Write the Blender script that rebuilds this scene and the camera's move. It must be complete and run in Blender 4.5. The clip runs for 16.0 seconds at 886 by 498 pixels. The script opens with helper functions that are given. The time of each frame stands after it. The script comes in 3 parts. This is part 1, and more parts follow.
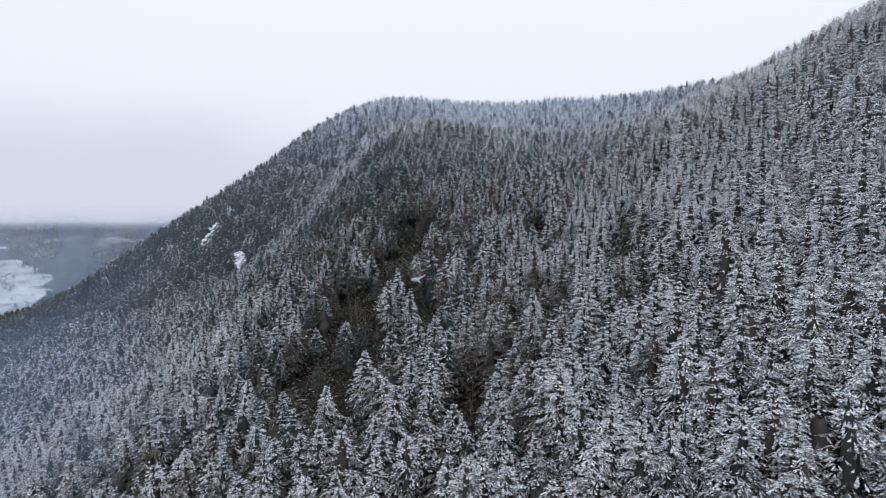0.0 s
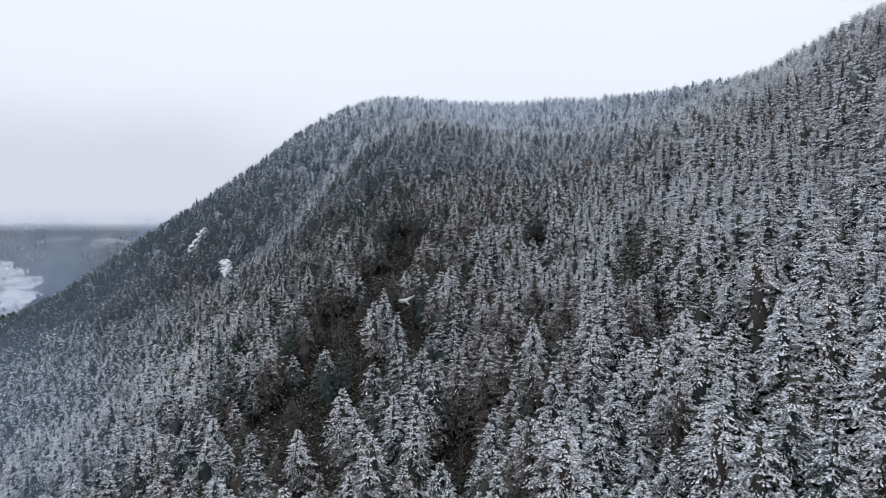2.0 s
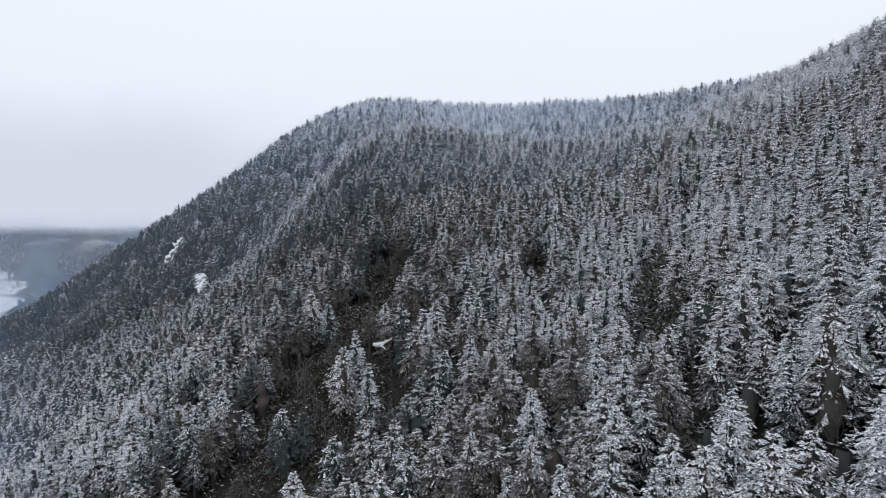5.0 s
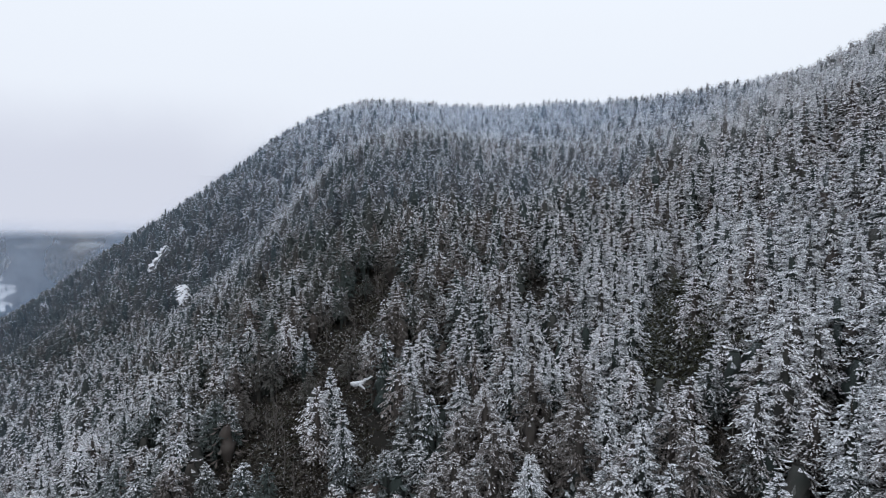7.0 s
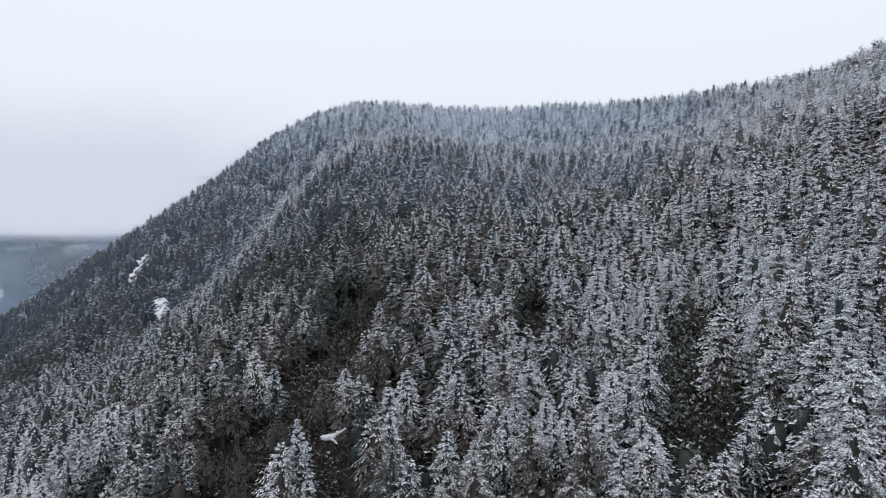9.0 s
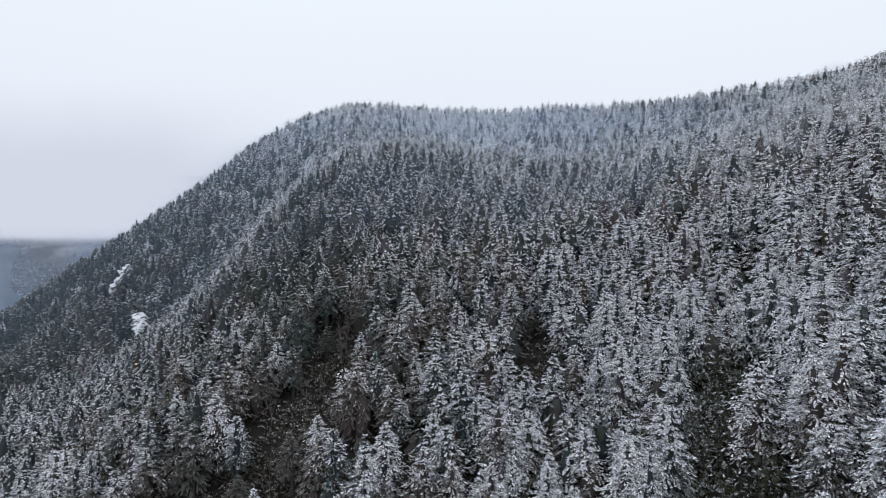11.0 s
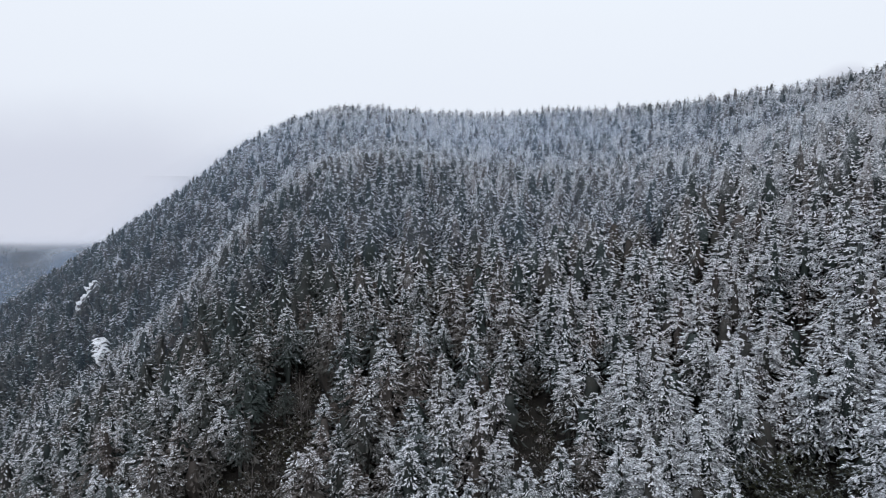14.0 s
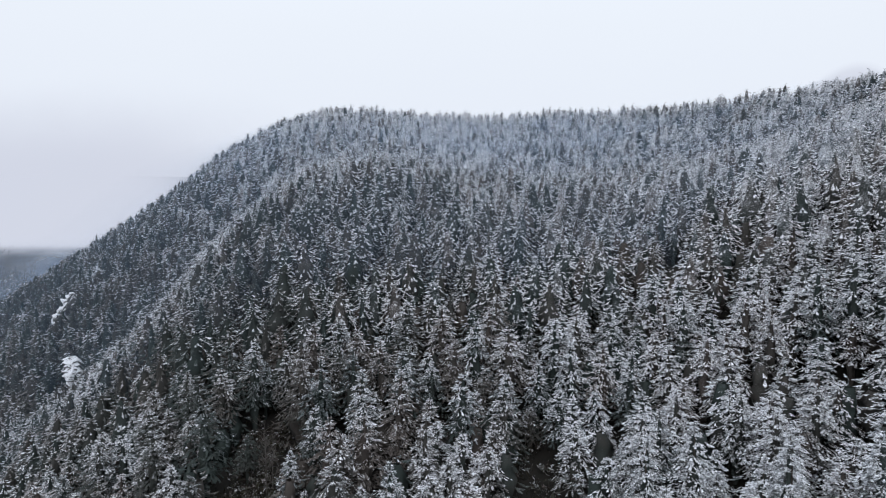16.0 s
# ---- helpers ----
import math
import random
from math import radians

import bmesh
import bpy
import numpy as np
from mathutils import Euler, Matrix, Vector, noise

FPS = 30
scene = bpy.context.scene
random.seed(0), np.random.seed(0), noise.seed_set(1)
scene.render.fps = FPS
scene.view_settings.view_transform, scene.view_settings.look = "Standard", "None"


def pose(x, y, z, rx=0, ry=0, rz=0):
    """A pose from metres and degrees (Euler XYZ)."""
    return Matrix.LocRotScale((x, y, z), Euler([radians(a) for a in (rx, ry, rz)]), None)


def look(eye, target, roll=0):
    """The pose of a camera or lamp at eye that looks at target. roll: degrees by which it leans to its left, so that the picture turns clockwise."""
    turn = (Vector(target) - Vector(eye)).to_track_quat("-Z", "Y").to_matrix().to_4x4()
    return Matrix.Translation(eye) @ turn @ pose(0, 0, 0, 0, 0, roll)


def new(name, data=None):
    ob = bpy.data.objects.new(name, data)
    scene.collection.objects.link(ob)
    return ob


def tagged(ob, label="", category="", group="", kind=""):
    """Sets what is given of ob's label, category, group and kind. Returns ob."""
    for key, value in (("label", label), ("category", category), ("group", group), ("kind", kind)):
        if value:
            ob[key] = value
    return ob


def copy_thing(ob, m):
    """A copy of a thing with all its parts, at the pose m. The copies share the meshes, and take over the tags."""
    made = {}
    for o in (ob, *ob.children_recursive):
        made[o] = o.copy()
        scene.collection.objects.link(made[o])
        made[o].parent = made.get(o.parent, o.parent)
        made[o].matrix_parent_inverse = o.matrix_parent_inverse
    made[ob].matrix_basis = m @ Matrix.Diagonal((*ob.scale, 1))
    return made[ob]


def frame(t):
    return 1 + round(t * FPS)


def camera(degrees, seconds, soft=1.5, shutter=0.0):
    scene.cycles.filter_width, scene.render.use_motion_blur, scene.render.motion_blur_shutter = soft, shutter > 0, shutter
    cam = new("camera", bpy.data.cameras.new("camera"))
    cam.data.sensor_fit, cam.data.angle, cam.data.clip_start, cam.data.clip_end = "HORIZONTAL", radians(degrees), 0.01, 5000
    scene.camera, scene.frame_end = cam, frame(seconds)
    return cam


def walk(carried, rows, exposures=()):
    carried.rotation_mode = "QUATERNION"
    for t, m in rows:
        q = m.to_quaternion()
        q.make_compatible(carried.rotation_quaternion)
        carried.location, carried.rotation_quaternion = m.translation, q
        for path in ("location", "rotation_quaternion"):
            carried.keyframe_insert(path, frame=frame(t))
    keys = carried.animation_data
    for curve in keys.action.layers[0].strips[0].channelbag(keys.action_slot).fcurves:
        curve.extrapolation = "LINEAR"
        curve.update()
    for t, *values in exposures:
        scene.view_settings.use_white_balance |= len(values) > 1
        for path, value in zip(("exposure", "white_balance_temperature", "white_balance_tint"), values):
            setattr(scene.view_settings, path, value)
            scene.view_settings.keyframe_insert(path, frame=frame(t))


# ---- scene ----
cam = camera(73.4, 16.0, soft=1.1)
METRES, EYE, TILT, LEAN, TURN = 110.0, 100.0, -3.0, 0.0, 0.0
ROWS = [
    (0.0, 0.0, 0.0, 0.0, 0.0, 0.0, 0.0),
    (0.5, 0.0047, 0.0313, 0.0104, -0.0, -0.04, -0.01),
    (1.0, 0.0088, 0.0587, 0.0191, -0.01, -0.07, -0.02),
    (1.5, 0.0131, 0.088, 0.0283, -0.02, -0.09, -0.03),
    (2.0, 0.0175, 0.1177, 0.0377, -0.02, -0.12, -0.04),
    (2.5, 0.0218, 0.1471, 0.0471, -0.03, -0.15, -0.06),
    (3.0, 0.0259, 0.1766, 0.0563, -0.06, -0.17, -0.07),
    (3.5, 0.0305, 0.206, 0.0663, -0.07, -0.21, -0.07),
    (4.0, 0.0352, 0.2371, 0.077, -0.1, -0.23, -0.09),
    (6.5, 0.0582, 0.3816, 0.1269, -0.21, -0.3, -0.08),
    (7.0, 0.0628, 0.4108, 0.1368, -0.24, -0.31, -0.08),
    (7.5, 0.0674, 0.4402, 0.1473, -0.27, -0.34, -0.07),
    (8.0, 0.072, 0.4696, 0.1576, -0.3, -0.36, -0.07),
    (8.5, 0.0766, 0.4989, 0.1682, -0.34, -0.37, -0.06),
    (9.0, 0.0811, 0.5283, 0.1788, -0.38, -0.39, -0.06),
    (11.5, 0.1036, 0.6749, 0.2293, -0.44, -0.48, -0.07),
    (12.0, 0.1077, 0.7045, 0.2388, -0.48, -0.49, -0.08),
    (12.5, 0.1119, 0.734, 0.2492, -0.5, -0.53, -0.08),
    (13.0, 0.1162, 0.7634, 0.2593, -0.52, -0.53, -0.1),
    (13.5, 0.1209, 0.7928, 0.2698, -0.5, -0.56, -0.08),
    (14.0, 0.1246, 0.822, 0.2803, -0.55, -0.59, -0.1),
    (14.5, 0.1294, 0.8513, 0.2903, -0.54, -0.59, -0.1),
    (15.0, 0.1337, 0.8804, 0.3006, -0.54, -0.61, -0.1),
    (15.5, 0.1375, 0.9092, 0.31, -0.56, -0.61, -0.12),
    (16.0, 0.1416, 0.9375, 0.3172, -0.55, -0.61, -0.14),
]
walk(cam, [(t, pose(0, 0, EYE, TILT, LEAN, TURN) @ pose(METRES * x, METRES * y, METRES * z, 90 + pitch, roll, yaw)) for t, x, y, z, yaw, pitch, roll in ROWS],
     exposures=[(0.0, 0.03), (4.0, 0.02), (9.0, 0.0), (16.0, -0.02)])

# ---- overcast daylight ----
SUN_UP, SUN_ROUND = radians(48), radians(200)
world = bpy.data.worlds.new("overcast_sky")
scene.world = world
world.use_nodes = True
wt = world.node_tree
wt.nodes.clear()
w_out = wt.nodes.new("ShaderNodeOutputWorld")
w_bg = wt.nodes.new("ShaderNodeBackground")
w_sky = wt.nodes.new("ShaderNodeTexSky")
w_sky.sky_type, w_sky.sun_disc, w_sky.sun_elevation, w_sky.sun_rotation = "NISHITA", False, SUN_UP, SUN_ROUND
w_dim = wt.nodes.new("ShaderNodeVectorMath")
w_dim.operation = "SCALE"
w_dim.inputs["Scale"].default_value = 0.08
w_geo = wt.nodes.new("ShaderNodeTexCoord")
w_sep = wt.nodes.new("ShaderNodeSeparateXYZ")
w_noise = wt.nodes.new("ShaderNodeTexNoise")
w_noise.inputs["Scale"].default_value, w_noise.inputs["Detail"].default_value = 2.2, 4
w_amp = wt.nodes.new("ShaderNodeMath")
w_amp.operation = "MULTIPLY_ADD"
w_amp.inputs[1].default_value = 0.10
w_ramp = wt.nodes.new("ShaderNodeValToRGB")
w_ramp.color_ramp.elements[0].position, w_ramp.color_ramp.elements[0].color = 0.05, (0.655, 0.69, 0.80, 1)
w_ramp.color_ramp.elements[1].position, w_ramp.color_ramp.elements[1].color = 1.0, (1.06, 1.16, 1.30, 1)
for place, tone in ((0.16, (0.83, 0.88, 0.975, 1)), (0.34, (0.87, 0.925, 1.01, 1))):
    w_ramp.color_ramp.elements.new(place).color = tone
w_mix = wt.nodes.new("ShaderNodeMix")
w_mix.data_type = "RGBA"
w_mix.inputs[0].default_value = 0.96
wt.links.new(w_geo.outputs["Generated"], w_sep.inputs[0])
wt.links.new(w_geo.outputs["Generated"], w_noise.inputs["Vector"])
wt.links.new(w_noise.outputs[0], w_amp.inputs[0])
wt.links.new(w_sep.outputs["Z"], w_amp.inputs[2])
wt.links.new(w_amp.outputs[0], w_ramp.inputs[0])
wt.links.new(w_sky.outputs[0], w_dim.inputs[0])
wt.links.new(w_dim.outputs[0], w_mix.inputs[6])
wt.links.new(w_ramp.outputs[0], w_mix.inputs[7])
wt.links.new(w_mix.outputs[2], w_bg.inputs["Color"])
w_bg.inputs["Strength"].default_value = 1.0
wt.links.new(w_bg.outputs[0], w_out.inputs[0])

sun_data = bpy.data.lights.new("sun", "SUN")
sun_data.energy, sun_data.angle, sun_data.color = 0.5, radians(45), (1.0, 0.98, 0.96)
sun = new("sun", sun_data)
sun.matrix_world = look((0, -100, 400), (30, 150, 100))


# ---- materials ----
def material(name):
    m = bpy.data.materials.new(name)
    m.use_nodes = True
    t = m.node_tree
    return m, t, t.nodes["Principled BSDF"]


def node(t, kind, links=(), **values):
    n = t.nodes.new(kind)
    for key, value in values.items():
        if key == "operation":
            n.operation = value
        elif key == "data_type":
            n.data_type = value
        elif key == "attribute_name":
            n.attribute_name = value
    for socket, source in links:
        if isinstance(source, (int, float, tuple)):
            n.inputs[socket].default_value = source
        else:
            t.links.new(source, n.inputs[socket])
    return n


def maths(t, op, a, b=0.0, c=0.0):
    return node(t, "ShaderNodeMath", ((0, a), (1, b), (2, c)), operation=op).outputs[0]


def noise_at(t, where, scale, detail=3.0, rough=0.55):
    return node(t, "ShaderNodeTexNoise", (("Vector", where), ("Scale", scale), ("Detail", detail), ("Roughness", rough))).outputs[0]


def blend(t, fac, a, b):
    return node(t, "ShaderNodeMix", ((0, fac), (6, a), (7, b)), data_type="RGBA").outputs[2]


def smooth(t, value, low, high):
    n = node(t, "ShaderNodeMapRange", (("Value", value), ("From Min", low), ("From Max", high)))
    n.interpolation_type = "SMOOTHSTEP"
    return n.outputs[0]


def needle_material(name, green, brown, snow_shift, soft=0.0, snow_tone=(0.82, 0.835, 0.88, 1)):
    """Conifer foliage with snow lying on what faces the sky, in patches, more of it higher up the hill, where the
    whitening also paints in haze.
    """
    m, t, shader = material(name)
    geo = node(t, "ShaderNodeNewGeometry")
    up = node(t, "ShaderNodeSeparateXYZ", ((0, geo.outputs["Normal"]),)).outputs["Z"]
    high = node(t, "ShaderNodeSeparateXYZ", ((0, geo.outputs["Position"]),)).outputs["Z"]
    load = node(t, "ShaderNodeAttribute", attribute_name="snow").outputs["Fac"]
    own = node(t, "ShaderNodeObjectInfo").outputs["Random"]
    fine = maths(t, "MULTIPLY_ADD", noise_at(t, geo.outputs["Position"], 4.6, 2.0, 0.75), 2.3, -0.62)
    clumps = noise_at(t, geo.outputs["Position"], 0.9, 2.0, 0.6)
    stand = noise_at(t, geo.outputs["Position"], 0.03, 2.0)
    v = maths(t, "MULTIPLY", up, 0.60)
    v = maths(t, "ADD", v, load)
    v = maths(t, "MULTIPLY_ADD", geo.outputs["Random Per Island"], 0.40, v)
    v = maths(t, "ADD", fine, v)
    v = maths(t, "MULTIPLY_ADD", clumps, 0.55, v)
    v = maths(t, "MULTIPLY_ADD", stand, 0.6, v)
    # more snow with height, which also puts the ridge's pale haze into the colour
    v = maths(t, "MULTIPLY_ADD", high, 0.0034, v)
    v = maths(t, "MULTIPLY_ADD", own, 0.12, v)
    dust = smooth(t, v, 1.25 - snow_shift - soft, 2.05 - snow_shift + soft)
    fac = smooth(t, v, 1.78 - snow_shift - soft, 2.26 - snow_shift + 1.2 * soft)
    # twig by twig: the snow lies in short level streaks with dark needles between
    level_streaks = node(t, "ShaderNodeVectorMath", ((0, geo.outputs["Position"]), (1, (3.6, 3.6, 8.5))), operation="MULTIPLY").outputs[0]
    twigs = smooth(t, noise_at(t, level_streaks, 1.0, 2.0, 0.6), 0.42, 0.56)
    dust = maths(t, "MULTIPLY", dust, maths(t, "MULTIPLY_ADD", twigs, 0.6, 0.4))
    tone = node(t, "ShaderNodeAttribute", attribute_name="tone").outputs["Fac"]
    mixed = smooth(t, maths(t, "MULTIPLY_ADD", noise_at(t, geo.outputs["Position"], 0.6, 2.0), 0.6, tone), 0.35, 1.35)
    leaf = blend(t, mixed, green, brown)
    leaf = blend(t, dust, leaf, blend(t, mixed, (0.162, 0.181, 0.193, 1), (0.228, 0.200, 0.190, 1)))
    t.links.new(blend(t, maths(t, "MULTIPLY", fac, maths(t, "MULTIPLY_ADD", twigs, 0.82, 0.18)), leaf, snow_tone), shader.inputs["Base Color"])
    shader.inputs["Roughness"].default_value = 0.8
    shader.inputs["Specular IOR Level"].default_value = 0.2
    return m


FIR = needle_material("snowy_fir_needles", (0.044, 0.057, 0.053, 1), (0.084, 0.071, 0.064, 1), 0.0)
DISTANT_FIR = needle_material("far_snowy_fir_needles", (0.038, 0.051, 0.049, 1), (0.062, 0.060, 0.056, 1), 0.0, 0.06)
BARK, bt, bs = material("conifer_bark")
b_geo = node(bt, "ShaderNodeNewGeometry")
bt.links.new(blend(bt, noise_at(bt, b_geo.outputs["Position"], 4.0), (0.035, 0.026, 0.020, 1), (0.11, 0.09, 0.075, 1)), bs.inputs["Base Color"])
bs.inputs["Roughness"].default_value = 0.9

TWIG, tt, ts = material("bare_twigs")
t_geo = node(tt, "ShaderNodeNewGeometry")
tt.links.new(blend(tt, noise_at(tt, t_geo.outputs["Position"], 2.0), (0.06, 0.050, 0.042, 1), (0.17, 0.155, 0.145, 1)), ts.inputs["Base Color"])
ts.inputs["Roughness"].default_value = 0.9

BRUSH = needle_material("undergrowth_leaves", (0.045, 0.044, 0.026, 1), (0.040, 0.031, 0.026, 1), -0.42)

SOIL, st, ss = material("forest_floor")
s_geo = node(st, "ShaderNodeNewGeometry")
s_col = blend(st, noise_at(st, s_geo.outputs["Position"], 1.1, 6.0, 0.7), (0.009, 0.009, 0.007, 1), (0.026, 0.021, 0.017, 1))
s_fac = smooth(st, noise_at(st, s_geo.outputs["Position"], 0.9, 5.0, 0.7), 0.66, 0.80)
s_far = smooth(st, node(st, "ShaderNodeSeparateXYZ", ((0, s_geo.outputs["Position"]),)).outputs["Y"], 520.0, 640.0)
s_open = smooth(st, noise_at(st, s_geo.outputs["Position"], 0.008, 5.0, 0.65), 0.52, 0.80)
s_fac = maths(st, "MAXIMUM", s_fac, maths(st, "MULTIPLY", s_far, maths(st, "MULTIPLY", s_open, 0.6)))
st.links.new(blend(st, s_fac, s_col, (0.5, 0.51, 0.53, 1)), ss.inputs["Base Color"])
ss.inputs["Roughness"].default_value = 0.95

SNOW, nt, nsh = material("open_snow")
n_geo = node(nt, "ShaderNodeNewGeometry")
n_col = blend(nt, noise_at(nt, n_geo.outputs["Position"], 0.05, 5.0), (0.50, 0.52, 0.56, 1), (0.76, 0.77, 0.80, 1))
n_fac = smooth(nt, noise_at(nt, n_geo.outputs["Position"], 0.04, 6.0, 0.75), 0.42, 0.62)
nt.links.new(blend(nt, n_fac, n_col, (0.27, 0.27, 0.28, 1)), nsh.inputs["Base Color"])
nsh.inputs["Roughness"].default_value = 0.7

ROCK, rt, rs = material("snow_plastered_rock")
r_geo = node(rt, "ShaderNodeNewGeometry")
r_up = node(rt, "ShaderNodeSeparateXYZ", ((0, r_geo.outputs["Normal"]),)).outputs["Z"]
r_v = maths(rt, "MULTIPLY_ADD", noise_at(rt, r_geo.outputs["Position"], 0.9, 5.0, 0.65), 1.0, r_up)
rt.links.new(blend(rt, smooth(rt, r_v, 0.22, 0.52), (0.15, 0.145, 0.14, 1), (0.86, 0.87, 0.9, 1)), rs.inputs["Base Color"])
rs.inputs["Roughness"].default_value = 0.8


def mist_material(name, thick, tone):
    """Cloud: a sheet that glows in place of daylight on vapour, thinning out by its own soft pattern and by the sheet's
    stored density.
    """
    m, t, shader = material(name)
    geo = node(t, "ShaderNodeNewGeometry")
    dens = node(t, "ShaderNodeAttribute", attribute_name="vapour").outputs["Fac"]
    puff = noise_at(t, geo.outputs["Position"], thick[0], 5.0, 0.55)
    a = maths(t, "MULTIPLY_ADD", maths(t, "SUBTRACT", puff, 0.5), thick[1], dens)
    a = smooth(t, a, 0.0, 1.0)
    clear = t.nodes.new("ShaderNodeBsdfTransparent")
    glow = node(t, "ShaderNodeEmission", (("Color", tone), ("Strength", 1.0)))
    mix = t.nodes.new("ShaderNodeMixShader")
    t.links.new(a, mix.inputs[0])
    t.links.new(clear.outputs[0], mix.inputs[1])
    t.links.new(glow.outputs[0], mix.inputs[2])
    t.links.new(mix.outputs[0], t.nodes["Material Output"].inputs["Surface"])
    return m


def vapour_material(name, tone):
    """Thin mist as a tinted sheet: it scatters the daylight that falls on it, and the air's blue is put into its
    colour.
    """
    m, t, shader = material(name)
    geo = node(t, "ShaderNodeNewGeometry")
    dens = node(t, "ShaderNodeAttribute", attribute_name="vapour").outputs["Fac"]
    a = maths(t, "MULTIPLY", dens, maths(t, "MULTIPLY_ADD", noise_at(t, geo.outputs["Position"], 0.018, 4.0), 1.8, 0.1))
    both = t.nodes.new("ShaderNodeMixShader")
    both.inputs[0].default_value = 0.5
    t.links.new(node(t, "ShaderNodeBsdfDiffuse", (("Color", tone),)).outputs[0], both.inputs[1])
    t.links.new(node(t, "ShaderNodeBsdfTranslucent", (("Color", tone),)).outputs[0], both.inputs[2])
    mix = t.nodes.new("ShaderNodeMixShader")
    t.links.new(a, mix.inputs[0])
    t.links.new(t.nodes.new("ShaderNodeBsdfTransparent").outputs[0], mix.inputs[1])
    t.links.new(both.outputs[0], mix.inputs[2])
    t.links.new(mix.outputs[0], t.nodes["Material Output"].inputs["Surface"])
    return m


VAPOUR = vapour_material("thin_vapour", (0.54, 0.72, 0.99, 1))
CLOUD = mist_material("glowing_cloud", (0.006, 0.5), (0.655, 0.69, 0.80, 1))


# ---- mesh helpers ----
def mesh_from(name, verts, faces, mat, floats=None):
    """A mesh from arrays; faces: n x 3 or n x 4; floats: a value a vertex, by name."""
    me = bpy.data.meshes.new(name)
    v, f = np.asarray(verts, np.float32), np.asarray(faces, np.int32)
    k = f.shape[1]
    me.vertices.add(len(v))
    me.vertices.foreach_set("co", v.ravel())
    me.loops.add(f.size)
    me.loops.foreach_set("vertex_index", f.ravel())
    me.polygons.add(len(f))
    me.polygons.foreach_set("loop_start", np.arange(0, f.size, k, dtype=np.int32))
    for key, values in (floats or {}).items():
        me.attributes.new(key, "FLOAT", "POINT").data.foreach_set("value", np.asarray(values, np.float32))
    me.materials.append(mat)
    me.update(calc_edges=True)
    return me


def part(name, me, parent, label=""):
    ob = new(name, me)
    ob.parent = parent
    return tagged(ob, label)


# ---- lie of the land: heights in metres, all from a few smooth forms ----
# rounded knolls (+) and hollows (-) on the hillside: x, y, radius, height
FORMS = [(-60, 440, 100, 36.6), (160, 360, 140, -28.5), (40, 160, 50, -8.2), (-20, 260, 50, 31.6), (200, 80, 140, 35.0),
         (-20, 180, 50, 16.9), (-40, 340, 50, 22.1), (-80, 280, 50, -13.8), (120, 280, 50, -8.5), (172, 335, 40, -3.0), (-310, 460, 80, -12.0), (-205, 430, 45, 6.0), (-160, 405, 30, 3.0), (-200, 340, 50, -15.4),
         (-20, 180, 100, -12.2), (-60, 120, 50, 7.4), (-80, 400, 50, 5.4)]


def ramp(a, b, v):
    k = np.clip((v - a) / (b - a), 0, 1)
    return k * k * (3 - 2 * k)


def fall(d, bend, slope):
    """A crest that rounds over within `bend` metres and then drops at `slope`."""
    d = np.maximum(d, 0)
    return slope * (np.sqrt(d * d + bend * bend) - bend)


def crest(x):
    return 396 + 0.38 * np.maximum(-80 - x, 0) - 0.75 * np.maximum(x - 75, 0)


def slope_height(x, y):
    """Height of the tree tops on the wooded hill."""
    x, y = np.asarray(x, float), np.asarray(y, float)
    cx, cy = np.clip(x, -420, 230), np.clip(y, -60, 520)
    z = 110.6 + 0.423 * cx + 0.282 * (cy - 220)
    for a, b, r, h in FORMS:
        z = z + h * np.exp(-((cx - a) ** 2 + (cy - b) ** 2) / r ** 2)
    z = z - fall(y - crest(cx), 14, 0.8) - fall(x - 150, 30, 0.62) - fall(y - 455, 20, 0.6) - 0.3 * np.maximum(-60 - y, 0)
    return z


def floor_height(x, y):
    """Height of the valley floor and of the hills across it."""
    x, y = np.asarray(x, float), np.asarray(y, float)
    z = 6 + 38 * ramp(420, 950, y) + 170 * ramp(880, 1500, y - 0.15 * (x + 600)) + 120 * ramp(500, 1500, -x - 0.5 * y)
    return z + 3 * np.sin(x / 61) * np.cos(y / 83)


def ground(x, y):
    a, b = slope_height(x, y) - 9.0, floor_height(x, y)
    m = np.maximum(a, b)
    return m + 6 * np.log(np.exp((a - m) / 6) + np.exp((b - m) / 6)) - 2


# ---- ground, from the wooded hill down to the valley and out to the horizon ----
def spread(fine_low, fine_high, step, far):
    line = list(np.arange(fine_low, fine_high + 0.1, step))
    jump = step
    while line[-1] < far:
        jump *= 1.25
        line.append(line[-1] + jump)
    jump = step
    while line[0] > -far:
        jump *= 1.25
        line.insert(0, line[0] - jump)
    return np.array(line)


def sheet(name, xs, ys, height, mat, keep=None, floats=None):
    gx, gy = np.meshgrid(xs, ys)
    v = np.stack([gx.ravel(), gy.ravel(), height(gx, gy).ravel()], 1)
    idx = np.arange(gx.size).reshape(gx.shape)
    f = np.stack([idx[:-1, :-1], idx[:-1, 1:], idx[1:, 1:], idx[1:, :-1]], -1)
    if keep is not None:
        mid = keep(gx, gy)
        f = f[mid[:-1, :-1] & mid[1:, 1:] & mid[:-1, 1:] & mid[1:, :-1]]
    return new(name, mesh_from(name, v, f.reshape(-1, 4), mat, floats(gx, gy) if floats else None))


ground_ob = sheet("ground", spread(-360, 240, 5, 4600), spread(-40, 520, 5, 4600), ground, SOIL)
tagged(ground_ob, "dark mossy forest floor with thin patches of snow on a steep hillside", "ground", kind="structure")


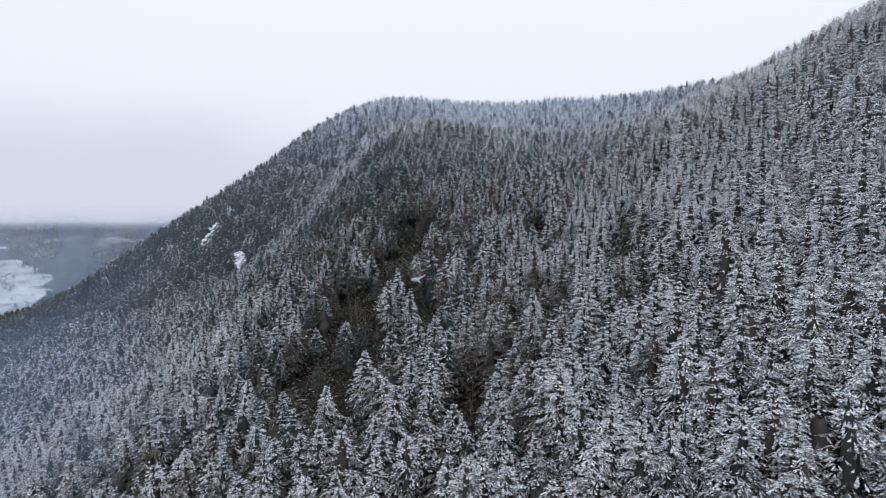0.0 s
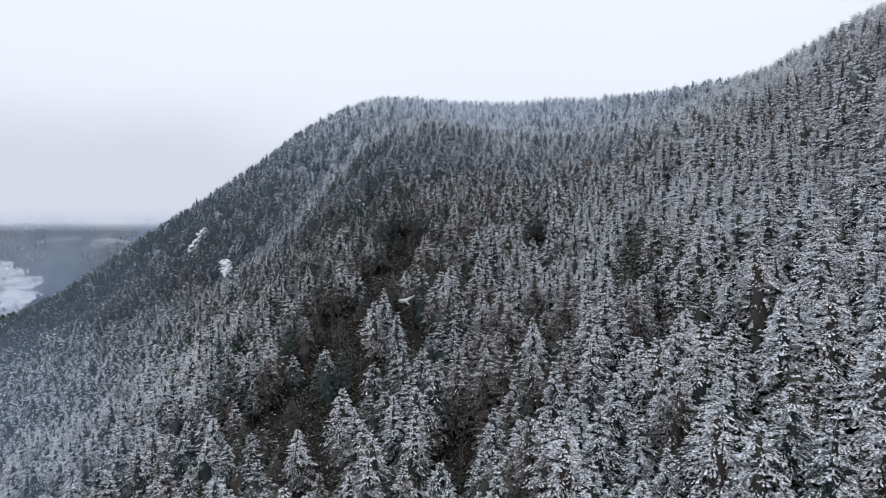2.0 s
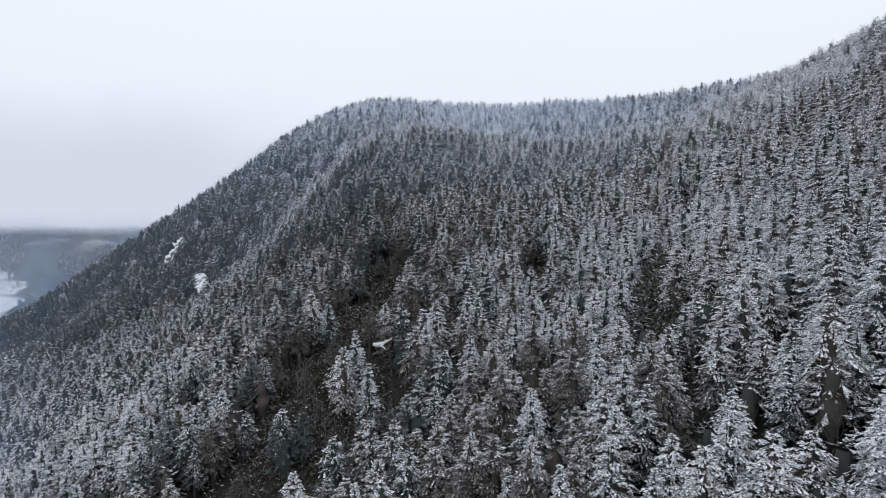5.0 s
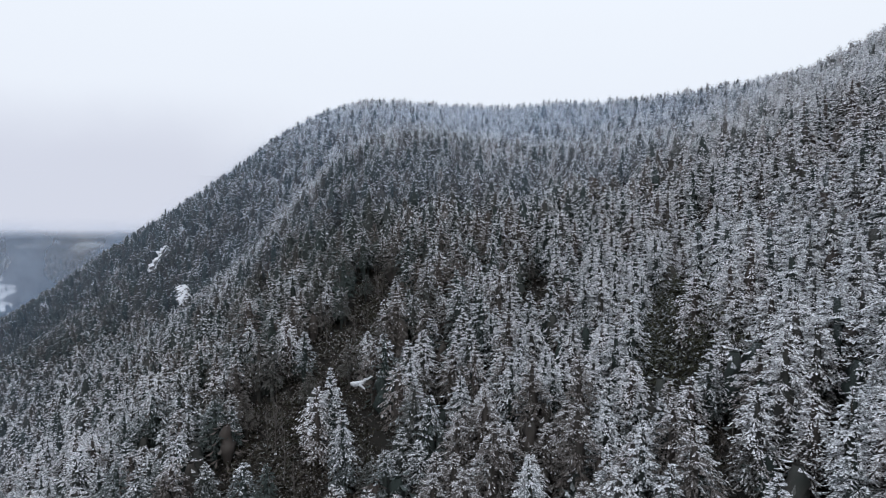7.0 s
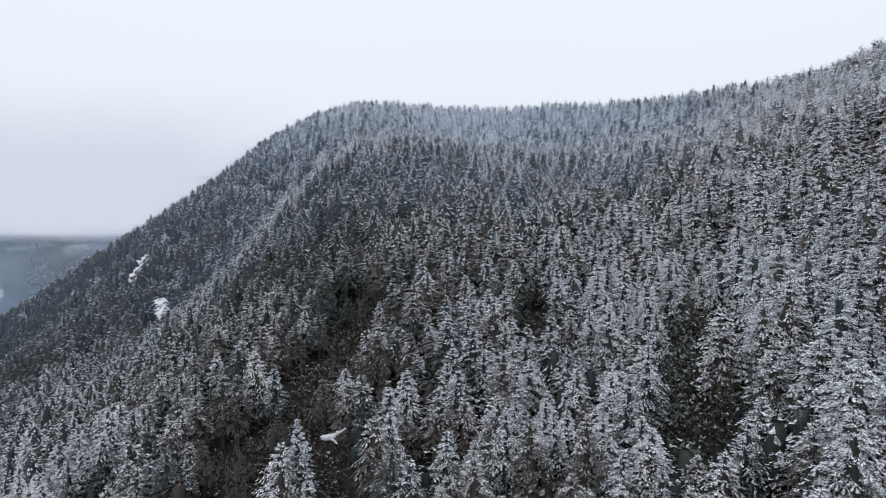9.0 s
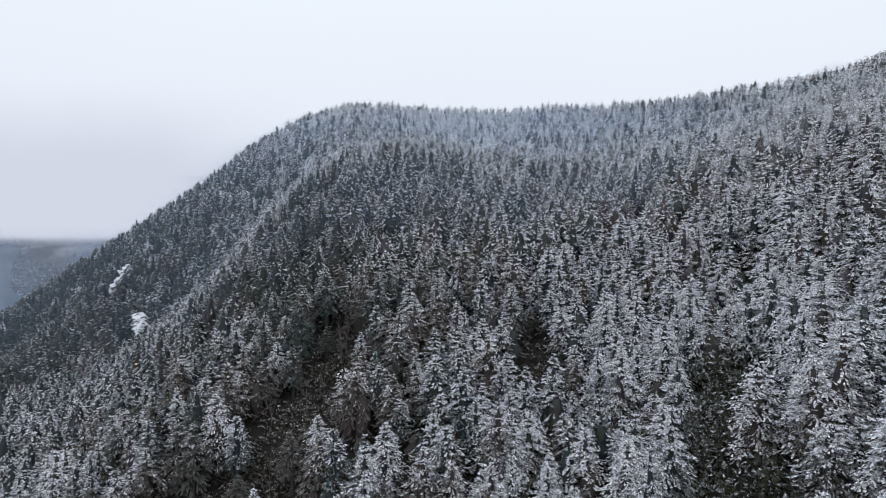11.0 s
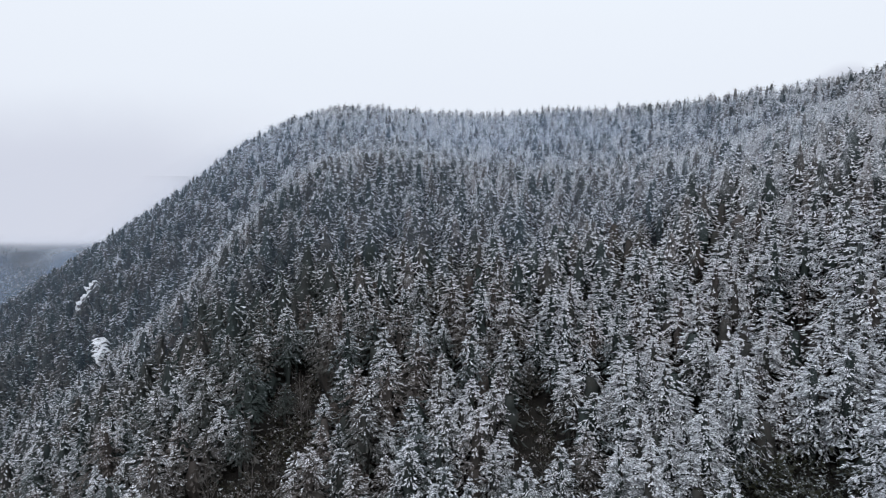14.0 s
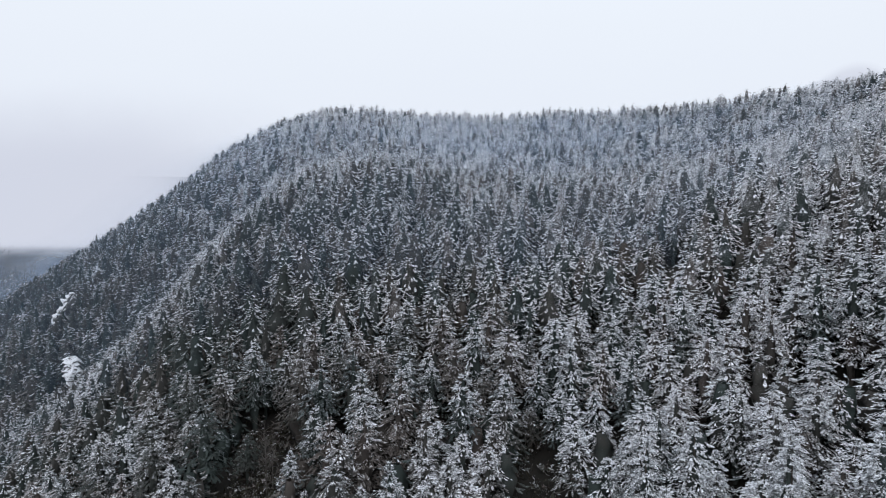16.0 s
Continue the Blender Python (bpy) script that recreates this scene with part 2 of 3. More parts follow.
def field_edge(x, y):
    n = 0.20 * np.sin(x / 37 + 1.3) + 0.16 * np.sin(y / 33 + x / 51) + 0.10 * np.sin(x / 13 - y / 29) + 0.05 * np.sin(x / 5 + y / 7)
    return (((x + 0.80 * y) / 92) ** 2 + ((y - 735) / 235) ** 2) < 1 + n


snow_field = sheet("snow_field", np.arange(-960, -300, 3.0), np.arange(480, 1000, 3.0), lambda x, y: ground(x, y) + 0.4, SNOW, field_edge)
tagged(snow_field, "open snow-covered valley pasture dotted with dark shrubs", "field", kind="structure")


# ---- conifers ----
def conifer(rng, height, reach, tiers, boughs, pairs, clump, plump=0.6, base=0.2):
    """Foliage of one fir as triangles, and the snow each vertex carries, cut inside and low down to put the crown's
    shade into the colour:
    whorls of drooping boughs, each a bunch of roof-shaped sprays, round a ragged core. boughs: how many in a full
    whorl; pairs: side sprays of one bough;
    clump: length of a spray in metres; plump: how full the top is (1: a plain cone, less: rounder); base: where the
    crown begins, as a share of the height."""
    V, F, S = [], [], []
    lean = rng.uniform(-0.35, 0.35, 2)
    lobe = rng.uniform(0, 6.28, 3)

    def girth(f, a=0.0):
        full = min(1.0, (1 - f) * (1 - base) * height / 6.4) ** plump * (0.80 + 0.20 * min(1.0, f * 3.5))
        return (full + 0.02) * (1 + 0.14 * math.sin(2 * a + lobe[1] + 3 * f) + 0.09 * math.sin(7 * f + lobe[0] + a))

    def rise(f):
        return height * (base + (1 - base) * f)

    # core filling the crown: snow cut so the inner shade is in its colour
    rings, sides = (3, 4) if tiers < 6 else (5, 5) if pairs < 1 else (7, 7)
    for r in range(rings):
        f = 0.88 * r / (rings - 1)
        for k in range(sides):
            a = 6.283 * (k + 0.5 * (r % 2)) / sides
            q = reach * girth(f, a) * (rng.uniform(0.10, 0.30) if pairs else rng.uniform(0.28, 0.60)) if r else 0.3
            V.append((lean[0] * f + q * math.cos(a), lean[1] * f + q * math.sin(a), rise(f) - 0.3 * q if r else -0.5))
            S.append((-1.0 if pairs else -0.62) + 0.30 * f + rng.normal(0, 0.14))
    for r in range(rings - 1):
        for k in range(sides):
            a, b = r * sides + k, r * sides + (k + 1) % sides
            F += [(a, b, b + sides), (a, b + sides, a + sides)]

    def spray(x, y, z, turn, drop, length, half, load):
        """A roof-shaped bunch of twigs from its root at x, y, z: snow along the ridge, less on the flanks."""
        c, q, n = math.cos(turn), math.sin(turn), len(V)
        fold = half * rng.uniform(0.45, 1.0)
        for along, side, dip, more in ((0, 0, 0, 0.0), (length, 0, 0, 0.08), (0.58 * length, half, fold, -0.10), (0.58 * length, -half, fold, -0.10)):
            V.append((x + along * c - side * q, y + along * q + side * c, z - drop * along - dip))
            S.append(load + more)
        F.extend(((n, n + 1, n + 2), (n, n + 3, n + 1)))

    for tier in range(tiers):
        f0 = (tier + 0.35) / tiers
        many = max(3, round(boughs * (0.45 + 0.55 * (1 - f0))))
        twist = rng.uniform(0, 6.28)
        for k in range(many):
            if rng.random() < 0.06:
                continue
            f = min(0.985, f0 + rng.normal(0, 0.40) / tiers)
            a = twist + 6.283 * (k + rng.uniform(-0.40, 0.40)) / many
            ln = reach * girth(f, a) * rng.uniform(0.72, 1.12) + 0.15
            lift = 0.10 + 0.55 * f + rng.normal(0, 0.10)
            sag = 0.42 + 0.12 * f + rng.normal(0, 0.09)
            ca, sa = math.cos(a), math.sin(a)
            # less snow low down: sheltered boughs, plus shade below the tops put into colour
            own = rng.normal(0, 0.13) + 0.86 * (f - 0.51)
            z0 = rise(f)
            spots = [(0.0, 0.0)] + [(-0.14 - (0.62 / pairs) * n, w) for n in range(pairs) for w in (-1, 1)] + ([(-0.50, 0.0)] if pairs else []) + ([(-0.80, 0.0)] if pairs > 2 else [])
            for back, way in spots:
                size = clump * rng.uniform(0.75, 1.3) * min(1.0, 0.45 + 0.3 * ln)
                s = max(0.25, 1 - size / ln * 0.75 + back * (0.75 if ln > 1.5 else 0.4) + rng.normal(0, 0.05))
                out, off = ln * s, way * size * rng.uniform(0.1, 0.35)
                drop = 2 * sag * min(1.0, s + 0.2) - lift + rng.normal(0, 0.15)
                spray(lean[0] * f + out * ca - off * sa, lean[1] * f + out * sa + off * ca, z0 + ln * (lift * s - sag * s * s) - 0.10 * abs(way) * size,
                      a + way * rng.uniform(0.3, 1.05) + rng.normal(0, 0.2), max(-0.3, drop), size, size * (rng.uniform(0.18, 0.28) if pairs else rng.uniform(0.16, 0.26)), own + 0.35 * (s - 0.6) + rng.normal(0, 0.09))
    n = len(V)
    for a, b in ((0.13, 0.0), (0.0, 0.13)):
        V += [(lean[0] * 0.9 - a, lean[1] * 0.9 - b, height * 0.90), (lean[0] * 0.9 + a, lean[1] * 0.9 + b, height * 0.90), (lean[0], lean[1], height)]
    S += [0.1, 0.1, 0.3] * 2
    F += [(n, n + 1, n + 2), (n + 3, n + 4, n + 5)]
    return np.array(V), np.array(F), np.array(S)


def trunk_shape(height, radius, sides=7):
    rings = [(0.0, 1.35), (0.03, 1.0), (0.5, 0.62), (0.97, 0.08)]
    V = [(radius * k * math.cos(6.283 * i / sides), radius * k * math.sin(6.283 * i / sides), height * h - (0.8 if h == 0 else 0)) for h, k in rings for i in range(sides)]
    F = [(r * sides + i, r * sides + (i + 1) % sides, (r + 1) * sides + (i + 1) % sides, (r + 1) * sides + i) for r in range(len(rings) - 1) for i in range(sides)]
    return np.array(V), np.array(F)


# openings in the stand, where dark undergrowth shows: x, y, half widths, turn in degrees
GAPS = [(-31, 122, 5, 10, -20), (-20, 143, 7, 11, -15), (-19, 110, 7, 15, 0), (-15, 168, 7, 6, 0), (-4, 157, 6, 5, 0), (-9, 187, 4, 6, 0), (4, 94, 3, 9, 0),
        (42.2, 135.5, 6.4, 14.5, -22), (47, 147, 6, 7, 0), (40, 87, 3.4, 4, 0), (57, 111, 2.6, 3.4, 0), (-45, 155, 3, 5, -20),
        (-22, 150, 6, 7, 0), (48, 208, 2.5, 4, 0), (-41, 213, 5, 6, 0), (-22, 222, 4, 6, 0), (-16.8, 138.7, 4.5, 18, 14),
        (-12.9, 153, 5.0, 14, 10), (-4.4, 136.5, 3.6, 11, 7), (-8.6, 126, 4.5, 8, 11), (-7.5, 172, 2.2, 10, 6), (-33, 169.4, 3.0, 10, 18), (37.4, 108.5, 2.4, 7.7, -26),
        (5.2, 147, 2.4, 9.5, 2), (27.2, 172.8, 3.2, 13, -9), (-9.2, 179.4, 4.4, 11, 14)]
# bare outcrops: x, y, half width of the clear strip below
ROCKS = [(-99, 289, 4.5), (-133, 341, 7.0)]
# the single trees that stand out: x, y and height of the tip
MARKED = [(1.8, 141, 89.6), (-10.4, 139.9, 88.2), (-12.6, 138.2, 85.4), (-7.4, 130.6, 84.6), (-7, 159.6, 90.2), (-23.2, 162.8, 92.3), (-34.5, 174.6, 90),
          (36.7, 139.2, 98.6), (31, 134, 96.5), (30, 147.5, 95), (17.4, 159, 95.4), (45.8, 135.7, 104.6), (35.2, 132.7, 100.2), (22.8, 148.8, 94.5),
          (4, 150.8, 92.3), (-3.2, 179.2, 98.8), (6.8, 172.2, 97.5), (21.7, 165.8, 98.3), (41, 145, 102.6), (-27.3, 174.8, 90), (-18.4, 179.4, 97),
          (5.2, 184.4, 108), (43.5, 172.4, 109), (-14.7, 109.4, 75.4), (-21, 105.2, 70), (33.4, 89.6, 91.5), (27.3, 89.6, 88), (31.3, 72.2, 89.5),
          (18.4, 75, 83.5), (11.7, 118.4, 83), (-170.4, 431, 118.2), (-174.0, 434, 114.6), (-186, 440, 109.5)]


def in_gap(x, y):
    for a, b, p, q, turn in GAPS:
        c, s = math.cos(radians(turn)), math.sin(radians(turn))
        u, v = (x - a) * c + (y - b) * s, -(x - a) * s + (y - b) * c
        if (u / p) ** 2 + (v / q) ** 2 < 1.35:
            return True
    return False


def below_rock(x, y):
    for a, b, r in ROCKS:
        if abs(x - a + (y - b) * 0.15) < r and -11 < y - b < 3:
            return True
    return False


def snow_load(x, y):
    """How much more (or less) snow the firs carry: more to the exposed right, little round the sheltered hollow."""
    return (0.0015 * x - 0.17 * math.exp(-((x - 8) ** 2 + (y - 190) ** 2) / 36 ** 2) - 0.42 * math.exp(-((x + 30) ** 2 + (y - 200) ** 2) / 42 ** 2) - 0.30 * math.exp(-((x + 14) ** 2 + (y - 135) ** 2) / 36 ** 2)
            + 0.66 * math.exp(-((x - 15) ** 2 + (y - 385) ** 2) / 82 ** 2) + (0.20 + 0.18 * float(ramp(150, 190, y)) - 0.34 * float(ramp(215, 290, y))) * float(ramp(60, 110, x)) - 0.22 * math.exp(-((x - 12) ** 2 + (y - 105) ** 2) / 38 ** 2) + 0.28 * math.exp(-((x - 66) ** 2 + (y - 162) ** 2) / 30 ** 2) - 0.22 * math.exp(-((x + 65) ** 2 + (y - 230) ** 2) / 40 ** 2) + 0.22 * math.exp(-((x + 105) ** 2 + (y - 170) ** 2) / 58 ** 2) - 0.16 * float(ramp(80, 140, -x)) * float(ramp(235, 300, y)) - 0.24 * float(ramp(45, 90, -x)) * float(ramp(225, 280, y)) + 0.60 * float(ramp(32, 56, x)) * float(ramp(-165, -110, -y)) + 0.06 * math.exp(-((x + 62) ** 2 + (y - 140) ** 2) / 36 ** 2))


def near_slope(x, y):
    """The stretch of hillside whose firs are things of their own."""
    return ((x - 37) / 34) ** 2 + ((y - 0.35 * x - 96) / 60) ** 2 < 1


STEP = 4.4
HEIGHT = 13.0
rng = np.random.default_rng(11)
near_spots, mid_spots, far_spots, top_spots = [], [], [], []
for x, y, tip in MARKED:
    size = (tip - float(ground(x, y))) / HEIGHT
    spot = (x, y, size, rng.uniform(0, 6.283), rng.uniform(-0.14, 0.06))
    (near_spots if y < 250 else top_spots).append(spot)
for row in range(-95, 200):
    for col in range(-118, 154):
        # a jittered lattice, turned so that its rows run with neither the slope nor the view
        p, q = STEP * (col + 0.5 * (row % 2)), STEP * 0.88 * row
        x = -60 + 0.883 * p - 0.469 * q + rng.uniform(-1.6, 1.6)
        y = 120 + 0.469 * p + 0.883 * q + rng.uniform(-1.6, 1.6)
        size, turn, load, keep = rng.uniform(0.60, 1.12), rng.uniform(0, 6.283), rng.normal(0, 0.12), rng.random()
        if y < 30 or y > 480 or x > 215 or x < -0.76 * y - 12 or x > 0.76 * y + 12:
            continue
        if 100 - slope_height(x, y) > 0.56 * y or y > crest(x) + 20:
            continue
        if slope_height(x, y) - 10 < floor_height(x, y) or keep < 0.04 or below_rock(x, y):
            continue
        if min((x - a) ** 2 + (y - b) ** 2 for a, b, c in MARKED) < 9:
            continue
        own = load
        load += snow_load(x, y)
        if in_gap(x, y):
            if keep < 0.86 or x > 30:
                continue
            size, load = size * 0.7, load - 0.5
        elif keep > (0.80 if x > 15 else 0.88):
            load -= 0.30
        apart = math.hypot(x - 8, y - 60)
        if apart < 140:
            size = min(size * 1.03, 1.15)
        elif apart > 190:
            load, size = load + 1.2 * own, 0.45 * size + 0.62
        if apart > 240 and keep < 0.15:
            continue
        spot = (x, y, size, turn, load)
        if near_slope(x, y):
            near_spots.append(spot)
        elif math.hypot(x - 8, y - 60) < 145:
            mid_spots.append(spot)
        elif math.hypot(x - 8, y - 60) < 240:
            far_spots.append(spot)
        else:
            top_spots.append(spot)

# slender, middling and broad firs: how far the boughs reach and how full the crown is
BUILDS = [(2.5, 0.95), (2.9, 0.80), (3.3, 0.74), (2.7, 0.88), (3.6, 0.78), (3.0, 0.76), (2.3, 1.0), (3.2, 0.84)]
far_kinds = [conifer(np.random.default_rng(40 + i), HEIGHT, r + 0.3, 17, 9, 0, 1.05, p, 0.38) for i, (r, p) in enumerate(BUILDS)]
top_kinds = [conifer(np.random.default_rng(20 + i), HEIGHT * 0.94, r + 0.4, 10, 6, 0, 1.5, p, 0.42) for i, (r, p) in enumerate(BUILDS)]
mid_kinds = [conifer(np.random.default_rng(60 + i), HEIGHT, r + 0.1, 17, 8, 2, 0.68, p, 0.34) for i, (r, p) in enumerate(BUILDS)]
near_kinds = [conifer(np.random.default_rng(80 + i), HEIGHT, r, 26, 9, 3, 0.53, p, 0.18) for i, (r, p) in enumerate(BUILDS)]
NEAR_LOADS = (-0.12, -0.01, 0.10, 0.22, 0.34, 0.46, 0.60, -0.5)


def forest(name, kinds, spots, label, mat=DISTANT_FIR):
    V, F, S, T, n = [], [], [], [], 0
    for i, (x, y, size, turn, load) in enumerate(spots):
        v, f, snow = kinds[i % len(kinds)]
        c, s = math.cos(turn), math.sin(turn)
        wide = size ** 0.6
        V.append(np.stack([x + wide * (v[:, 0] * c - v[:, 1] * s), y + wide * (v[:, 0] * s + v[:, 1] * c), float(ground(x, y)) + size * v[:, 2]], 1))
        F.append(f + n)
        S.append(snow + load)
        T.append(np.full(len(v), (turn * 7.3) % 1.0))
        n += len(v)
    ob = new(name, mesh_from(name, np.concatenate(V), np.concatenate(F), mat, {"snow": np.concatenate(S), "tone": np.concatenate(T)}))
    return tagged(ob, label, "forest", kind="stuff")


forest("hillside_forest", mid_kinds, mid_spots, "dense stand of snow-dusted fir trees on a steep hillside", FIR)
forest("slope_forest", far_kinds, far_spots, "dense snow-dusted fir woods higher up the steep hill")
forest("ridge_forest", top_kinds, top_spots, "dense snow-dusted fir woods rising to the misty ridge")

# young firs added between the grown ones, snow cut to darken the shaded spaces
rng = np.random.default_rng(71)
young = [conifer(np.random.default_rng(110 + i), HEIGHT, 4.0, 10, 5, 0, 1.7) for i in range(4)]
young_spots = []
for row in range(48):
    for col in range(45):
        x, y = -85 + 4.6 * (col + 0.5 * (row % 2)) + rng.uniform(-1.6, 1.6), 52 + 3.8 * row + rng.uniform(-1.6, 1.6)
        size, turn, load, keep = rng.uniform(0.42, 0.72), rng.uniform(0, 6.28), rng.normal(-0.38, 0.12), rng.random()
        if keep < 0.25 or abs(x) > 0.76 * y + 8 or slope_height(x, y) - 10 < floor_height(x, y) or in_gap(x, y):
            continue
        young_spots.append((x, y, size, turn, load + snow_load(x, y)))
forest("young_firs", young, young_spots, "low young firs with little snow between the grown trees", FIR)

fir_models = []
for i, (v, f, snow) in enumerate(near_kinds):
    thing = new("fir_tree")
    tv, tf = trunk_shape(HEIGHT, 0.22)
    part("trunk", mesh_from("fir_trunk", tv, tf, BARK), thing, "straight dark bark trunk")
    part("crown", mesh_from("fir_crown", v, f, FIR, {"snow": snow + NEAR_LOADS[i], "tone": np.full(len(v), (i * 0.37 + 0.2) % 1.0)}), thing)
    if i < 7:
        tagged(thing, "dark green fir tree with snow lying on its drooping boughs", "tree", "firs on the near slope")
    else:
        tagged(thing, "dark green young fir with hardly any snow in a forest gap", "tree", "firs on the near slope")
    fir_models.append(thing)
used = set()
for i, (x, y, size, turn, load) in enumerate(near_spots):
    k = 7 if load < -0.27 else int(np.clip(round((load + 0.12) / 0.117) + i % 3 - 1, 0, 6))
    m = Matrix.LocRotScale((x, y, float(ground(x, y))), Euler((0, 0, turn)), None)
    if k not in used:
        used.add(k)
        thing = fir_models[k]
        thing.matrix_basis = m
    else:
        thing = copy_thing(fir_models[k], m)
    thing.scale = (size ** 0.6, size ** 0.6, size)
for k in range(8):
    if k not in used:
        for o in (*fir_models[k].children, fir_models[k]):
            bpy.data.objects.remove(o)


# ---- leafless trees in the gaps ----
def bare_tree(rng, height):
    """Trunk and limbs of a leafless alder, as three-sided tapering tubes: two arrays of vertices and faces."""
    tubes = {"trunk": ([], []), "branchwork": ([], [])}

    def tube(kind, a, b, r0, r1):
        V, F = tubes[kind]
        n = len(V)
        d = (b - a).normalized()
        u = d.orthogonal().normalized()
        w = d.cross(u)
        for p, r in ((a, r0), (b, r1)):
            for k in range(3):
                V.append(tuple(p + r * (math.cos(2.094 * k) * u + math.sin(2.094 * k) * w)))
        F.extend((n + k, n + (k + 1) % 3, n + 3 + (k + 1) % 3, n + 3 + k) for k in range(3))

    def grow(a, d, length, r, depth):
        b = a + d * length
        tube("branchwork", a, b, r, r * 0.55)
        if depth == 0:
            return
        for k in range(4 if depth > 1 else 3):
            s = rng.uniform(0.3, 1.0)
            e = (d + Vector((rng.normal(0, 0.5), rng.normal(0, 0.5), rng.uniform(0.1, 0.6)))).normalized()
            grow(a + (b - a) * s, e, length * rng.uniform(0.4, 0.65), r * 0.5, depth - 1)

    p, r = Vector((0, 0, -0.5)), 0.14
    for k in range(5):
        q = p + Vector((rng.normal(0, 0.15), rng.normal(0, 0.15), height / 5))
        tube("trunk", p, q, r, r * 0.78)
        for j in range(3 if k > 0 else 0):
            a = rng.uniform(0, 6.283)
            grow(p + (q - p) * rng.random(), Vector((math.cos(a), math.sin(a), rng.uniform(0.5, 1.3))).normalized(), height * rng.uniform(0.16, 0.30) * (1.15 - 0.12 * k), r * 0.5, 2)
        p, r = q, r * 0.78
    return tubes


alders = []
for i in range(3):
    tubes = bare_tree(np.random.default_rng(5 + i), 9.0)
    thing = new("bare_alder")
    part("trunk", mesh_from("alder_trunk", *tubes["trunk"], TWIG), thing)
    part("branchwork", mesh_from("alder_limbs", *tubes["branchwork"], TWIG), thing, "thin grey-brown leafless branches")
    tagged(thing, "leafless grey-brown alder standing in a dark forest gap", "tree", "bare alders")
    alders.append(thing)
rng = np.random.default_rng(3)
placed = 0
for a, b, p, q, turn in GAPS:
    for k in range(int(p * q / 30) + 1):
        x, y, s = a + rng.uniform(-0.8, 0.8) * p, b + rng.uniform(-0.8, 0.8) * q, rng.uniform(0.6, 1.1)
        m = pose(x, y, float(ground(x, y)), 0, 0, rng.uniform(0, 360))
        if placed < 3:
            thing = alders[placed]
            thing.matrix_basis = m
        else:
            thing = copy_thing(alders[placed % 3], m)
        thing.scale = (s, s, s)
        placed += 1

# ---- undergrowth that fills the gaps ----
rng = np.random.default_rng(8)
V, F, T = [], [], []
for g, (a, b, p, q, turn) in enumerate(GAPS):
    for k in range(int(p * q * (4.5 if g in (7, 8) else 2.6))):
        x, y = a + rng.uniform(-1.3, 1.3) * p, b + rng.uniform(-1.3, 1.3) * q
        z, tall, hue = float(ground(x, y)), rng.uniform(0.5, 9.0 if g in (7, 8) else 2.0), (0.0 if g in (7, 8) else rng.uniform(0.3, 1.0))
        for j in range(26):
            c = np.array([x, y, z]) + rng.normal(0, 1, 3) * (0.7, 0.7, 0) + (0, 0, tall * rng.random())
            n = len(V)
            V.extend(c + rng.normal(0, 0.22, 3) for _ in range(3))
            F.append((n, n + 1, n + 2))
            T += [hue] * 3
for k in range(1800):
    x, y = rng.uniform(-90, 120), rng.uniform(60, 260)
    z, tall, hue = float(ground(x, y)), rng.uniform(0.4, 1.6), rng.uniform(0.3, 1.0)
    for j in range(14):
        c = np.array([x, y, z]) + rng.normal(0, 1, 3) * (1.0, 1.0, 0) + (0, 0, tall * rng.random())
        n = len(V)
        V.extend(c + rng.normal(0, 0.25, 3) for _ in range(3))
        F.append((n, n + 1, n + 2))
        T += [hue] * 3
tagged(new("undergrowth", mesh_from("undergrowth", V, F, BRUSH, {"snow": np.zeros(len(V)), "tone": T})), "dark brown and green brush filling the forest gaps", "undergrowth", kind="stuff")


# ---- snow-plastered outcrops and a snowy fallen log ----
def lump(rng, centre, size, V, F, rough=0.35):
    """Adds one craggy boulder to the lists."""
    bm = bmesh.new()
    bmesh.ops.create_icosphere(bm, subdivisions=3, radius=1)
    n = len(V)
    off = Vector(rng.uniform(-50, 50, 3))
    for v in bm.verts:
        k = 1 + rough * noise.noise(v.co * 1.6 + off) * 1.6 + 0.5 * rough * noise.noise(v.co * 4.5 + off)
        V.append(tuple(centre[i] + v.co[i] * size[i] * k for i in range(3)))
    F.extend(tuple(n + v.index for v in f.verts) for f in bm.faces)
    bm.free()


